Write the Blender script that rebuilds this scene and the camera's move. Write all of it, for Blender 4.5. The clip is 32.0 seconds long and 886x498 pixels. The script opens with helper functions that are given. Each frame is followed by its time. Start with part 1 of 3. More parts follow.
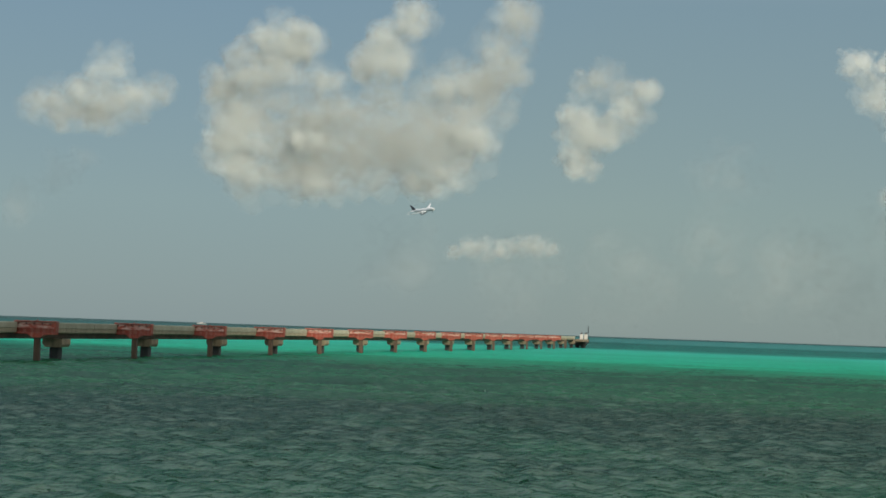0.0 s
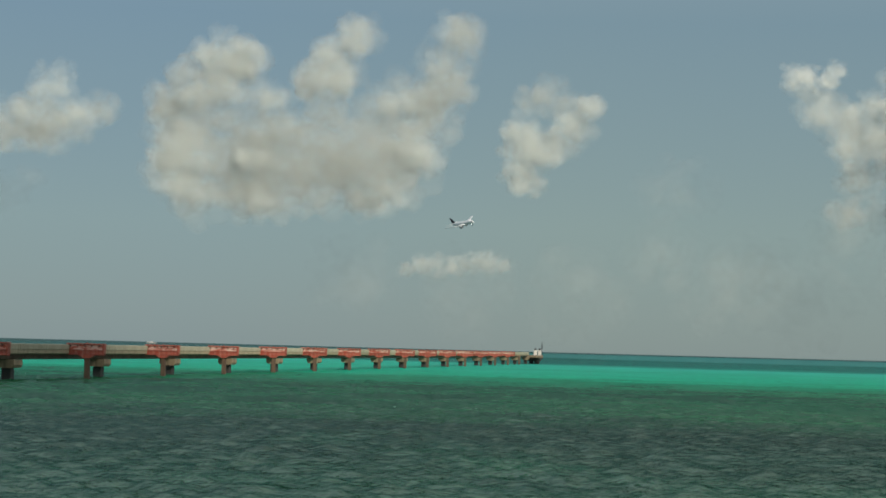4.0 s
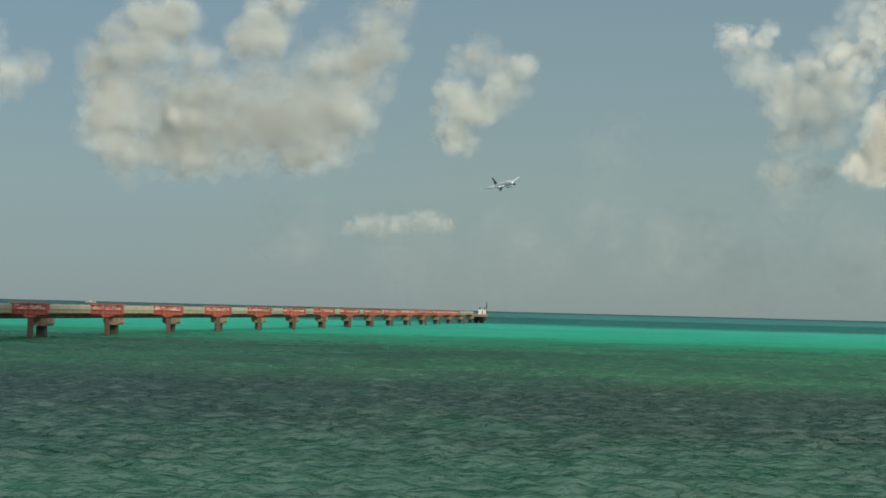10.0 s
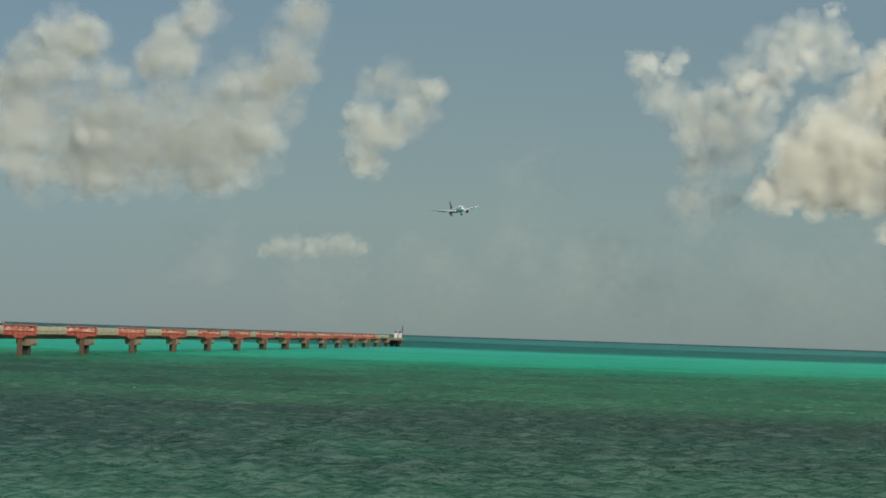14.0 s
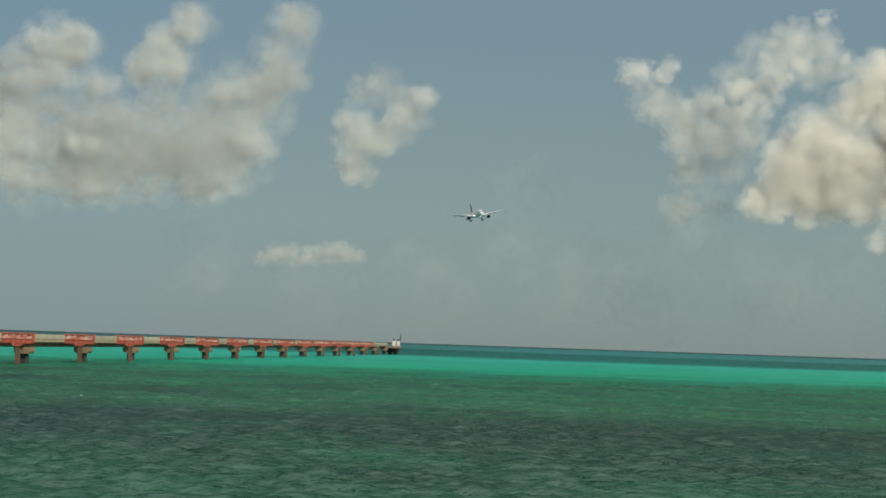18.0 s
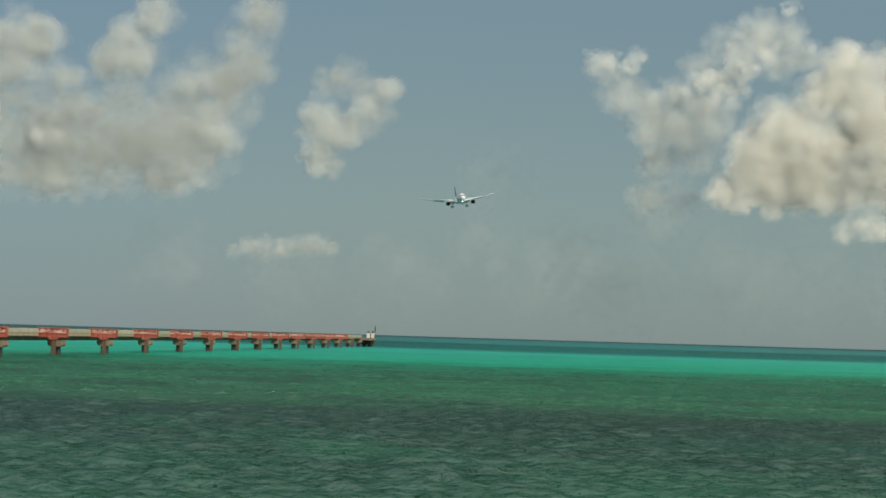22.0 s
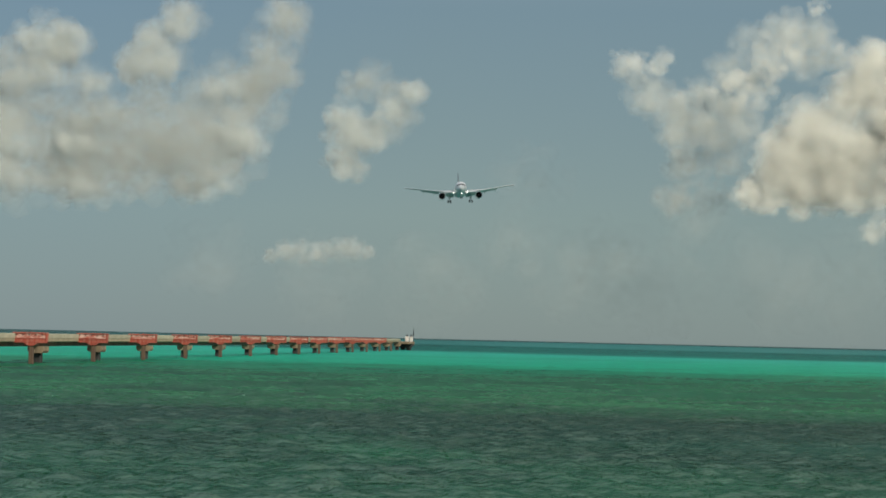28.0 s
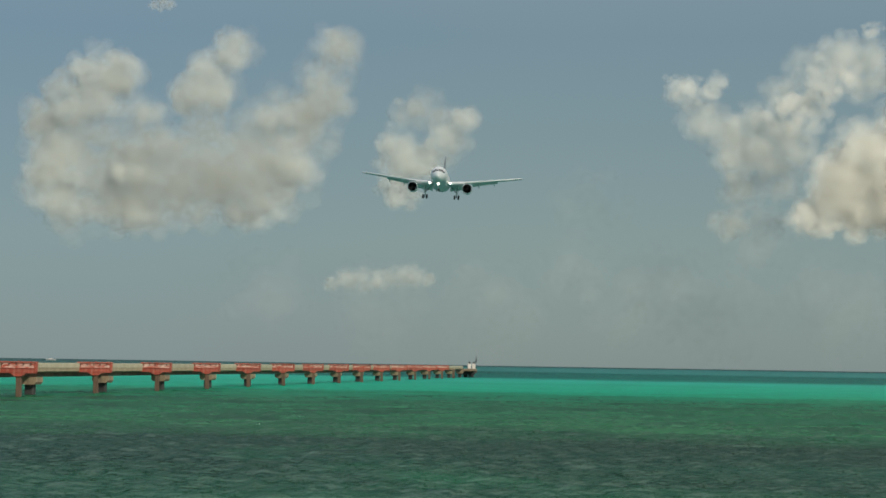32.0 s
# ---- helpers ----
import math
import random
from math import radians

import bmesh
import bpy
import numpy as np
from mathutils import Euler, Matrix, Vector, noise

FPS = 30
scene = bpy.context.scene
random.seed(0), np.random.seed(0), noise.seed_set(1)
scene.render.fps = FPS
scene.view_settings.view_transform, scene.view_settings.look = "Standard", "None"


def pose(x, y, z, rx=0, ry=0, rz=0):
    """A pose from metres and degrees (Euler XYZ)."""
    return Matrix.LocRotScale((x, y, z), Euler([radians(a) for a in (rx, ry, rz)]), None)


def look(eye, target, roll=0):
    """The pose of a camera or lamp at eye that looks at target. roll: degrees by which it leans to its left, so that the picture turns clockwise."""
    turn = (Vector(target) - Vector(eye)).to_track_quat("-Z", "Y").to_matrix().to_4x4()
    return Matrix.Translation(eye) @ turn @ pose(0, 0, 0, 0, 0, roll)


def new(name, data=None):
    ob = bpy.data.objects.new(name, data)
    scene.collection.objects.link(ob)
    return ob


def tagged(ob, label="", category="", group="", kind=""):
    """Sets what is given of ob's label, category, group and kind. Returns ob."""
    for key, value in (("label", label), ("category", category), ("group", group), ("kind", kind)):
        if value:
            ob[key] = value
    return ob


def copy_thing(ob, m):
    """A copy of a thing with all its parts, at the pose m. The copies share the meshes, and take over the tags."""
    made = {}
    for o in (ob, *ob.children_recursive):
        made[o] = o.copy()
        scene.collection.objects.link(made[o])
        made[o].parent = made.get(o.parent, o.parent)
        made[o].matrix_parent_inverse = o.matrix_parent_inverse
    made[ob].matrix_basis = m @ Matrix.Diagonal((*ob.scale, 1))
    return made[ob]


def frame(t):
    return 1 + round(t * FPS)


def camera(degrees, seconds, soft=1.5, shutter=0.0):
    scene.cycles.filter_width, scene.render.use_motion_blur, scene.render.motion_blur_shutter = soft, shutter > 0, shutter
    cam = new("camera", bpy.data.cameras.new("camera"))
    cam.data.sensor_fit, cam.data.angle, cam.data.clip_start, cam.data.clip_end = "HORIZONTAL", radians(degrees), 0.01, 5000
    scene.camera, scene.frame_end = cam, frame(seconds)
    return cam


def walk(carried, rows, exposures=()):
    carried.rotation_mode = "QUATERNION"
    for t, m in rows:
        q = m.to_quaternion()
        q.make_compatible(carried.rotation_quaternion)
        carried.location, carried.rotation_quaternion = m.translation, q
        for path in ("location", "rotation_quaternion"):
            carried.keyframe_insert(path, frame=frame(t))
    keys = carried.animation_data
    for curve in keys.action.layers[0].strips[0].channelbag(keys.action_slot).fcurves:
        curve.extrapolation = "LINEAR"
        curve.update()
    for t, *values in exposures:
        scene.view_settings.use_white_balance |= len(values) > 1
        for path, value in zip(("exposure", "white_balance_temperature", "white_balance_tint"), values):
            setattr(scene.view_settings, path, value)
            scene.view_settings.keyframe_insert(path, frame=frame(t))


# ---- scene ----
# ---- camera ----
EYE = (0.0, 0.0, 3.365)
cam = camera(24.57, 32.0, soft=1.7)
# seconds, turn to the right, tilt upwards, lean; in degrees
VIEWS = [
    (0, -0.000, 2.269, 2.018), (0.5, -0.143, 2.273, 1.944), (1, -0.471, 2.284, 1.708), (1.5, -0.532, 2.215, 1.498),
    (2, -0.521, 2.156, 1.391), (2.5, -0.338, 2.158, 1.520), (3, 0.423, 2.410, 1.504), (3.5, 1.133, 2.648, 1.717),
    (5.5, 1.605, 2.921, 1.025), (6, 1.617, 2.730, 1.293), (6.5, 1.707, 2.724, 1.004), (7, 1.948, 2.598, 1.081),
    (7.5, 2.326, 1.806, 1.141), (8, 2.268, 1.299, 0.954), (8.5, 2.825, 1.603, 1.253), (9, 3.041, 1.731, 1.215),
    (9.5, 3.110, 1.886, 1.254), (10, 2.887, 1.679, 1.478), (10.5, 2.869, 1.777, 1.561), (11, 3.072, 1.812, 1.473),
    (11.5, 3.048, 2.038, 1.364), (12, 3.190, 2.189, 0.899), (12.5, 3.892, 2.250, 1.147), (13, 4.406, 2.384, 1.324),
    (13.5, 4.836, 2.479, 1.912), (14, 5.219, 2.414, 1.933), (14.5, 5.570, 2.331, 2.041), (16.5, 5.416, 2.250, 1.990),
    (17, 5.340, 2.413, 1.929), (17.5, 5.268, 2.586, 1.922), (18, 5.266, 2.638, 1.924), (18.5, 5.342, 2.537, 1.852),
    (19, 5.510, 2.446, 2.041), (19.5, 5.598, 2.300, 1.743), (20, 5.707, 2.200, 1.503), (20.5, 5.641, 2.229, 1.705),
    (21, 5.764, 2.325, 1.531), (21.5, 5.934, 2.383, 1.633), (22, 6.000, 2.435, 1.707), (22.5, 6.105, 2.366, 1.631),
    (23, 6.013, 2.346, 1.431), (23.5, 5.455, 2.412, 1.632), (24, 5.404, 2.478, 1.587), (24.5, 5.602, 2.443, 1.533),
    (25, 5.642, 2.519, 1.594), (25.5, 5.464, 2.456, 1.402), (27.5, 5.208, 2.352, 1.341), (28, 4.930, 2.495, 1.338),
    (28.5, 4.587, 2.482, 1.201), (29, 4.505, 2.574, 1.065), (29.5, 3.813, 2.468, 0.711), (30, 3.544, 3.078, 0.984),
    (30.5, 3.669, 3.200, 0.822), (31, 3.712, 3.227, 0.959), (31.5, 3.365, 3.184, 1.090), (32, 3.179, 3.221, 0.928)]


def aim(turn, tilt, lean):
    a, e = radians(turn), radians(tilt)
    way = Vector((math.sin(a) * math.cos(e), math.cos(a) * math.cos(e), math.sin(e)))
    return look(EYE, Vector(EYE) + 100 * way, lean)


walk(cam, [(t, aim(a, e, r)) for t, a, e, r in VIEWS],
     exposures=[(0, 0.14), (3, 0.11), (6, 0.03), (8, 0.06), (9, 0.15), (12.5, 0.16), (14, 0.02), (17, 0.02), (19, 0.03), (24, 0.02), (32, 0.0)])

# ---- world and sun ----
SUN_AZ, SUN_EL = 146.0, 34.0  # clockwise from +Y, and above the horizon

world = bpy.data.worlds.new("sky")
scene.world = world
world.use_nodes = True
wt = world.node_tree
wt.nodes.clear()
sky = wt.nodes.new("ShaderNodeTexSky")
sky.sky_type = "NISHITA"
sky.sun_disc = False
sky.sun_elevation, sky.sun_rotation = radians(SUN_EL), radians(SUN_AZ)
sky.air_density, sky.dust_density, sky.ozone_density = 1.0, 0.25, 1.0
clear_sky = wt.nodes.new("ShaderNodeBackground")
clear_sky.inputs["Strength"].default_value = 0.05
wt.links.new(sky.outputs[0], clear_sky.inputs["Color"])
# humid haze over the sea: grey near the horizon, bluer higher up
sky_way = wt.nodes.new("ShaderNodeSeparateXYZ")
wt.links.new(wt.nodes.new("ShaderNodeTexCoord").outputs["Generated"], sky_way.inputs[0])
haze = wt.nodes.new("ShaderNodeValToRGB")
for stop, (p, c) in zip([haze.color_ramp.elements[0], haze.color_ramp.elements[1], haze.color_ramp.elements.new(0.5), haze.color_ramp.elements.new(0.5)],
                        ((0.0, (0.192, 0.266, 0.278)), (0.5, (0.14, 0.23, 0.31)), (0.06, (0.219, 0.308, 0.313)), (0.16, (0.183, 0.280, 0.335)))):
    stop.position, stop.color = p, (*c, 1)
wt.links.new(sky_way.outputs[2], haze.inputs[0])
haze_bg = wt.nodes.new("ShaderNodeBackground")
# the air is a little bluer out over the open sea beyond the pier
bluer = wt.nodes.new("ShaderNodeValToRGB")
bluer.color_ramp.elements[0].position, bluer.color_ramp.elements[0].color = 0.40, (0.965, 0.99, 1.05, 1)
bluer.color_ramp.elements[1].position, bluer.color_ramp.elements[1].color = 0.58, (1.01, 1.0, 0.985, 1)
across = wt.nodes.new("ShaderNodeMath")
across.operation = "ADD"
across.inputs[1].default_value = 0.5
wt.links.new(sky_way.outputs[0], across.inputs[0])
wt.links.new(across.outputs[0], bluer.inputs[0])
tinted = wt.nodes.new("ShaderNodeMix")
tinted.data_type, tinted.blend_type = "RGBA", "MULTIPLY"
tinted.inputs[0].default_value = 1.0
wt.links.new(haze.outputs[0], tinted.inputs[6])
wt.links.new(bluer.outputs[0], tinted.inputs[7])
wt.links.new(tinted.outputs[2], haze_bg.inputs["Color"])
sky_mix = wt.nodes.new("ShaderNodeMixShader")
sky_mix.inputs[0].default_value = 0.85
wt.links.new(clear_sky.outputs[0], sky_mix.inputs[1])
wt.links.new(haze_bg.outputs[0], sky_mix.inputs[2])
sky_out = wt.nodes.new("ShaderNodeOutputWorld")
wt.links.new(sky_mix.outputs[0], sky_out.inputs["Surface"])

sun = new("sun", bpy.data.lights.new("sun", "SUN"))
sun.data.energy, sun.data.angle, sun.data.color = 3.1, radians(0.6), (1.0, 0.94, 0.82)
a, e = radians(SUN_AZ), radians(SUN_EL)
SUNWARD = (math.sin(a) * math.cos(e), math.cos(a) * math.cos(e), math.sin(e))
sun.matrix_world = look((math.sin(a) * math.cos(e) * 300, math.cos(a) * math.cos(e) * 300, 300 * math.sin(e)), (0, 0, 0))
scene.cycles.transparent_max_bounces = 128


# ---- materials ----
def nodes_of(name):
    m = bpy.data.materials.new(name)
    m.use_nodes = True
    t = m.node_tree
    t.nodes.clear()
    return m, t, t.nodes.new("ShaderNodeOutputMaterial")


def add(t, kind, **inputs):
    n = t.nodes.new(kind)
    for key, value in inputs.items():
        n.inputs[key.replace("_", " ")].default_value = value
    return n


def maths(t, op, a, b=None, c=None, clamp=False):
    n = t.nodes.new("ShaderNodeMath")
    n.operation, n.use_clamp = op, clamp
    for i, v in enumerate((a, b, c)):
        if v is None:
            continue
        if isinstance(v, (int, float)):
            n.inputs[i].default_value = v
        else:
            t.links.new(v, n.inputs[i])
    return n.outputs[0]


def ramp(t, fac, stops, smooth=False):
    n = t.nodes.new("ShaderNodeValToRGB")
    n.color_ramp.interpolation = "EASE" if smooth else "LINEAR"
    els = n.color_ramp.elements
    while len(els) < len(stops):
        els.new(0.5)
    for e_, (p, c) in zip(els, stops):
        e_.position = p
        e_.color = (*c, 1) if isinstance(c, tuple) else (c, c, c, 1)
    t.links.new(fac, n.inputs[0])
    return n.outputs[0]


def mixed(t, fac, a, b, how="MIX"):
    n = t.nodes.new("ShaderNodeMix")
    n.data_type, n.blend_type = "RGBA", how
    for socket, v in ((n.inputs[0], fac), (n.inputs[6], a), (n.inputs[7], b)):
        if isinstance(v, tuple):
            socket.default_value = (*v, 1)
        elif isinstance(v, (int, float)):
            socket.default_value = v
        else:
            t.links.new(v, socket)
    return n.outputs[2]


def noise_at(t, where, scale, detail=4.0, rough=0.55, stretch=None):
    if stretch:
        m = t.nodes.new("ShaderNodeMapping")
        m.inputs["Scale"].default_value = stretch
        t.links.new(where, m.inputs[0])
        where = m.outputs[0]
    n = t.nodes.new("ShaderNodeTexNoise")
    n.inputs["Scale"].default_value, n.inputs["Detail"].default_value, n.inputs["Roughness"].default_value = scale, detail, rough
    t.links.new(where, n.inputs["Vector"])
    return n.outputs[0]


def surface(name, colour, dark, rough=0.6, metal=0.0, scale=1.5, fine=14.0, bump=0.02, streaks=0.0, stain=None, spread=0.12):
    """Paint, concrete or metal with stains at two scales, streaks that run down and a fine relief."""
    m, t, out = nodes_of(name)
    co = t.nodes.new("ShaderNodeTexCoord").outputs["Object"]
    b = add(t, "ShaderNodeBsdfPrincipled", Roughness=rough, Metallic=metal)
    big = noise_at(t, co, scale, 5)
    small = noise_at(t, co, fine, 6, 0.65)
    col = mixed(t, ramp(t, big, [(0.35, 0.0), (0.7, 1.0)]), colour, dark)
    col = mixed(t, maths(t, "MULTIPLY", small, 0.35), col, tuple(c * 0.55 for c in dark))
    if streaks:
        run = noise_at(t, co, 1.0, 4, 0.6, (5.0, 5.0, 0.35))
        col = mixed(t, maths(t, "MULTIPLY", ramp(t, run, [(0.5, 0.0), (0.68, 1.0)]), streaks), col, stain or tuple(c * 0.4 for c in dark))
    info = t.nodes.new("ShaderNodeObjectInfo").outputs["Random"]
    hsv = add(t, "ShaderNodeHueSaturation")
    t.links.new(maths(t, "MULTIPLY_ADD", info, 2 * spread, 1 - spread), hsv.inputs["Value"])
    t.links.new(col, hsv.inputs["Color"])
    t.links.new(hsv.outputs[0], b.inputs["Base Color"])
    rel = add(t, "ShaderNodeBump", Strength=0.6, Distance=bump)
    t.links.new(small, rel.inputs["Height"])
    t.links.new(rel.outputs[0], b.inputs["Normal"])
    t.links.new(b.outputs[0], out.inputs[0])
    return m


def peeling():
    """Red paint that has come off a white undercoat in patches."""
    m, t, out = nodes_of("peeling_red_paint")
    co = t.nodes.new("ShaderNodeTexCoord").outputs["Object"]
    where = t.nodes.new("ShaderNodeVectorMath")
    where.operation = "ADD"
    shift = t.nodes.new("ShaderNodeVectorMath")
    shift.operation = "SCALE"
    shift.inputs[0].default_value = (33.0, 7.0, 5.0)
    t.links.new(t.nodes.new("ShaderNodeObjectInfo").outputs["Random"], shift.inputs["Scale"])
    t.links.new(co, where.inputs[0])
    t.links.new(shift.outputs[0], where.inputs[1])
    worn = noise_at(t, where.outputs[0], 1.6, 6, 0.7, (0.9, 1.0, 3.2))
    col = mixed(t, ramp(t, worn, [(0.42, 0.0), (0.57, 1.0)]), (0.44, 0.075, 0.04), (0.72, 0.47, 0.38))
    b = add(t, "ShaderNodeBsdfPrincipled", Roughness=0.65)
    t.links.new(col, b.inputs["Base Color"])
    t.links.new(b.outputs[0], out.inputs[0])
    return m


def plain(name, colour, rough=0.5, metal=0.0, glow=0.0):
    m, t, out = nodes_of(name)
    b = add(t, "ShaderNodeBsdfPrincipled", Roughness=rough, Metallic=metal)
    b.inputs["Base Color"].default_value = (*colour, 1)
    if glow:
        b.inputs["Emission Color"].default_value = (1.0, 0.96, 0.86, 1)
        b.inputs["Emission Strength"].default_value = glow
    t.links.new(b.outputs[0], out.inputs[0])
    return m


def water_material():
    m, t, out = nodes_of("sea_water")
    geo = t.nodes.new("ShaderNodeNewGeometry").outputs["Position"]
    co = t.nodes.new("ShaderNodeTexCoord").outputs["Object"]
    flat = t.nodes.new("ShaderNodeSeparateXYZ")
    t.links.new(geo, flat.inputs[0])
    x, y = flat.outputs[0], flat.outputs[1]
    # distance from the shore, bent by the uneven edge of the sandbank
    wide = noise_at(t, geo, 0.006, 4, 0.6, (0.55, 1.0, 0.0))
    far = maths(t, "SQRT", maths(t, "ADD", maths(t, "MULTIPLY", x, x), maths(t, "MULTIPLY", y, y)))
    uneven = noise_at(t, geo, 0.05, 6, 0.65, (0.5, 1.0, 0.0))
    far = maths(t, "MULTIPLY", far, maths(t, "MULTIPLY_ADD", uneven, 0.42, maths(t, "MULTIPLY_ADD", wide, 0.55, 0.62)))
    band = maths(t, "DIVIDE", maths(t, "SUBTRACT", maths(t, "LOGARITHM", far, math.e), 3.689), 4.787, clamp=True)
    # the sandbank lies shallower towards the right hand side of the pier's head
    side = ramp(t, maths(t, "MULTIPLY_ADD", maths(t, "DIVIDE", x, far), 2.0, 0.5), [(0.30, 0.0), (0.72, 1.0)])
    # its greyer far stops, from 0.72 on, put haze into the water's colour
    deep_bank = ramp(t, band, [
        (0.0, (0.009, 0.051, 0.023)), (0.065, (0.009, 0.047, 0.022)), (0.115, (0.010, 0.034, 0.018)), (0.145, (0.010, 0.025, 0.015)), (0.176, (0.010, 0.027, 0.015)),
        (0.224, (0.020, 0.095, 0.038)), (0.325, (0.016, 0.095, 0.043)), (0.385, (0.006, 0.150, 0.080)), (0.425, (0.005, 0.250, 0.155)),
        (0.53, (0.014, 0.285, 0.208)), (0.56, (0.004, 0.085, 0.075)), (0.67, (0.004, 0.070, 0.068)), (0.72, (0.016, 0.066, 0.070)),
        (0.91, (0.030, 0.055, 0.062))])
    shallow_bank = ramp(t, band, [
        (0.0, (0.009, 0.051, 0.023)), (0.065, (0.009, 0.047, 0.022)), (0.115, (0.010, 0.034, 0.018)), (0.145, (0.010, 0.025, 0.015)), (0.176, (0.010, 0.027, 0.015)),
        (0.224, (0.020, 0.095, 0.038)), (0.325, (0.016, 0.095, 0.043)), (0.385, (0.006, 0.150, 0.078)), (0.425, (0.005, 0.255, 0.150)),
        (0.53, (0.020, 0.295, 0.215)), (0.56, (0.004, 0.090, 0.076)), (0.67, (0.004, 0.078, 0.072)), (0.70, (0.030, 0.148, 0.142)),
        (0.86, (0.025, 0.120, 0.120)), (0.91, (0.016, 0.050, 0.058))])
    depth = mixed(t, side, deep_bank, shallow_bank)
    # fine streaks that the wind and the waves draw over the colour
    streak = noise_at(t, co, 0.30, 6, 0.7, (0.30, 1.0, 0.0))
    depth = mixed(t, 1.0, depth, ramp(t, streak, [(0.35, 0.70), (0.65, 1.30)]), "MULTIPLY")
    # weed beds and sandy clearings near the shore
    near = ramp(t, band, [(0.34, 1.0), (0.43, 0.0)])
    weed = noise_at(t, geo, 0.07, 8, 0.72, (1.3, 0.8, 0.0))
    col = mixed(t, maths(t, "MULTIPLY", near, ramp(t, weed, [(0.48, 0.0), (0.62, 0.68)])), depth, (0.006, 0.021, 0.013))
    clear = noise_at(t, geo, 0.03, 5, 0.6, (1.6, 0.8, 0.0))
    col = mixed(t, maths(t, "MULTIPLY", near, ramp(t, clear, [(0.54, 0.0), (0.66, 0.7)])), col, (0.010, 0.095, 0.038))
    bank = noise_at(t, geo, 0.02, 5, 0.6, (0.4, 1.1, 0.0))
    col = mixed(t, ramp(t, bank, [(0.54, 0.0), (0.72, 0.32)]), col, (0.005, 0.09, 0.055))
    chop = noise_at(t, co, 2.4, 4, 0.6, (0.55, 1.0, 1.0))
    swell = noise_at(t, co, 1.0, 4, 0.62, (0.9, 1.0, 1.0))
    ripple = noise_at(t, co, 6.0, 3, 0.6, (0.7, 1.0, 1.0))
    high = maths(t, "ADD", maths(t, "ADD", maths(t, "MULTIPLY", chop, 0.32), maths(t, "MULTIPLY", ripple, 0.10)), swell)
    rel = add(t, "ShaderNodeBump", Strength=1.0, Distance=0.21)
    t.links.new(high, rel.inputs["Height"])
    body = add(t, "ShaderNodeBsdfDiffuse")
    t.links.new(col, body.inputs["Color"])
    # the body glows by light scattered back from below, whatever the tilt of the wave
    shine = add(t, "ShaderNodeBsdfGlossy", Roughness=0.10, Color=(0.70, 0.98, 0.84, 1.0))
    # a rough sea mirrors far less at a low angle than a calm one
    edge = add(t, "ShaderNodeFresnel", IOR=1.33)
    t.links.new(add(t, "ShaderNodeCombineXYZ", Z=1.0).outputs[0], body.inputs["Normal"])
    for n in (shine, edge):
        t.links.new(rel.outputs[0], n.inputs["Normal"])
    mix = t.nodes.new("ShaderNodeMixShader")
    t.links.new(maths(t, "MINIMUM", maths(t, "MULTIPLY", edge.outputs[0], 0.42), 0.155), mix.inputs[0])
    t.links.new(body.outputs[0], mix.inputs[1])
    t.links.new(shine.outputs[0], mix.inputs[2])
    t.links.new(mix.outputs[0], out.inputs[0])
    return m


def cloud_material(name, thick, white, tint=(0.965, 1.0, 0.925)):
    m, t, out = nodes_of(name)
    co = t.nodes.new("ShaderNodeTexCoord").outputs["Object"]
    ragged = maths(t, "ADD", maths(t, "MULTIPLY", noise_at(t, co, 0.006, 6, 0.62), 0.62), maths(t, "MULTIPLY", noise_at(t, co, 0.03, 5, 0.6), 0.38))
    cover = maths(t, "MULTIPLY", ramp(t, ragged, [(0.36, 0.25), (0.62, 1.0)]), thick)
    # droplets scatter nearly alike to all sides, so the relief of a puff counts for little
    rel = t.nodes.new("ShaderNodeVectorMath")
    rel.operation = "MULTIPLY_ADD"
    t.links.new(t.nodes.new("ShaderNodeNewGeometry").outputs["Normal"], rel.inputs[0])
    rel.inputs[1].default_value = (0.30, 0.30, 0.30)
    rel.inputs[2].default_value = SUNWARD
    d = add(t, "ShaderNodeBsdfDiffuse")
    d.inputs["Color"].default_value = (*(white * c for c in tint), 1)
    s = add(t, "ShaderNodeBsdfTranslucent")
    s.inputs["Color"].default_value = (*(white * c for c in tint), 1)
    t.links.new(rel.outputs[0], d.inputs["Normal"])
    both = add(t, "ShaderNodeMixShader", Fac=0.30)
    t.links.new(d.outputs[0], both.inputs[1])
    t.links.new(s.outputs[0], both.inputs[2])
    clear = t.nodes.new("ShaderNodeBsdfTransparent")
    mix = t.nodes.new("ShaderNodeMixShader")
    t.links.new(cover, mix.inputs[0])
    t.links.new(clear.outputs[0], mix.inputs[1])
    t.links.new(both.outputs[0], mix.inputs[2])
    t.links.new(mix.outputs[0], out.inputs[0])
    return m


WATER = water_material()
# whiteness stands for sun and shade: lower in shaded bodies, higher in lit heads
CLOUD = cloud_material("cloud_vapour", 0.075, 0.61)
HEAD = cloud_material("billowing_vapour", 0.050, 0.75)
BRIGHT = cloud_material("dense_cloud_vapour", 0.075, 0.92, (1.0, 0.985, 0.88))
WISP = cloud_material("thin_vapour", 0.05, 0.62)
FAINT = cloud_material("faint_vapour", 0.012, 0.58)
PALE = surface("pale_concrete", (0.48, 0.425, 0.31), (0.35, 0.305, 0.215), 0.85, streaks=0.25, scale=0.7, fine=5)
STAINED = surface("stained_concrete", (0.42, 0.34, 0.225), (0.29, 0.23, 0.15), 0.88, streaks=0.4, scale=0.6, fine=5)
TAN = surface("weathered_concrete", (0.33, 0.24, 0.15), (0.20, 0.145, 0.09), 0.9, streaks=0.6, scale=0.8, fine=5)
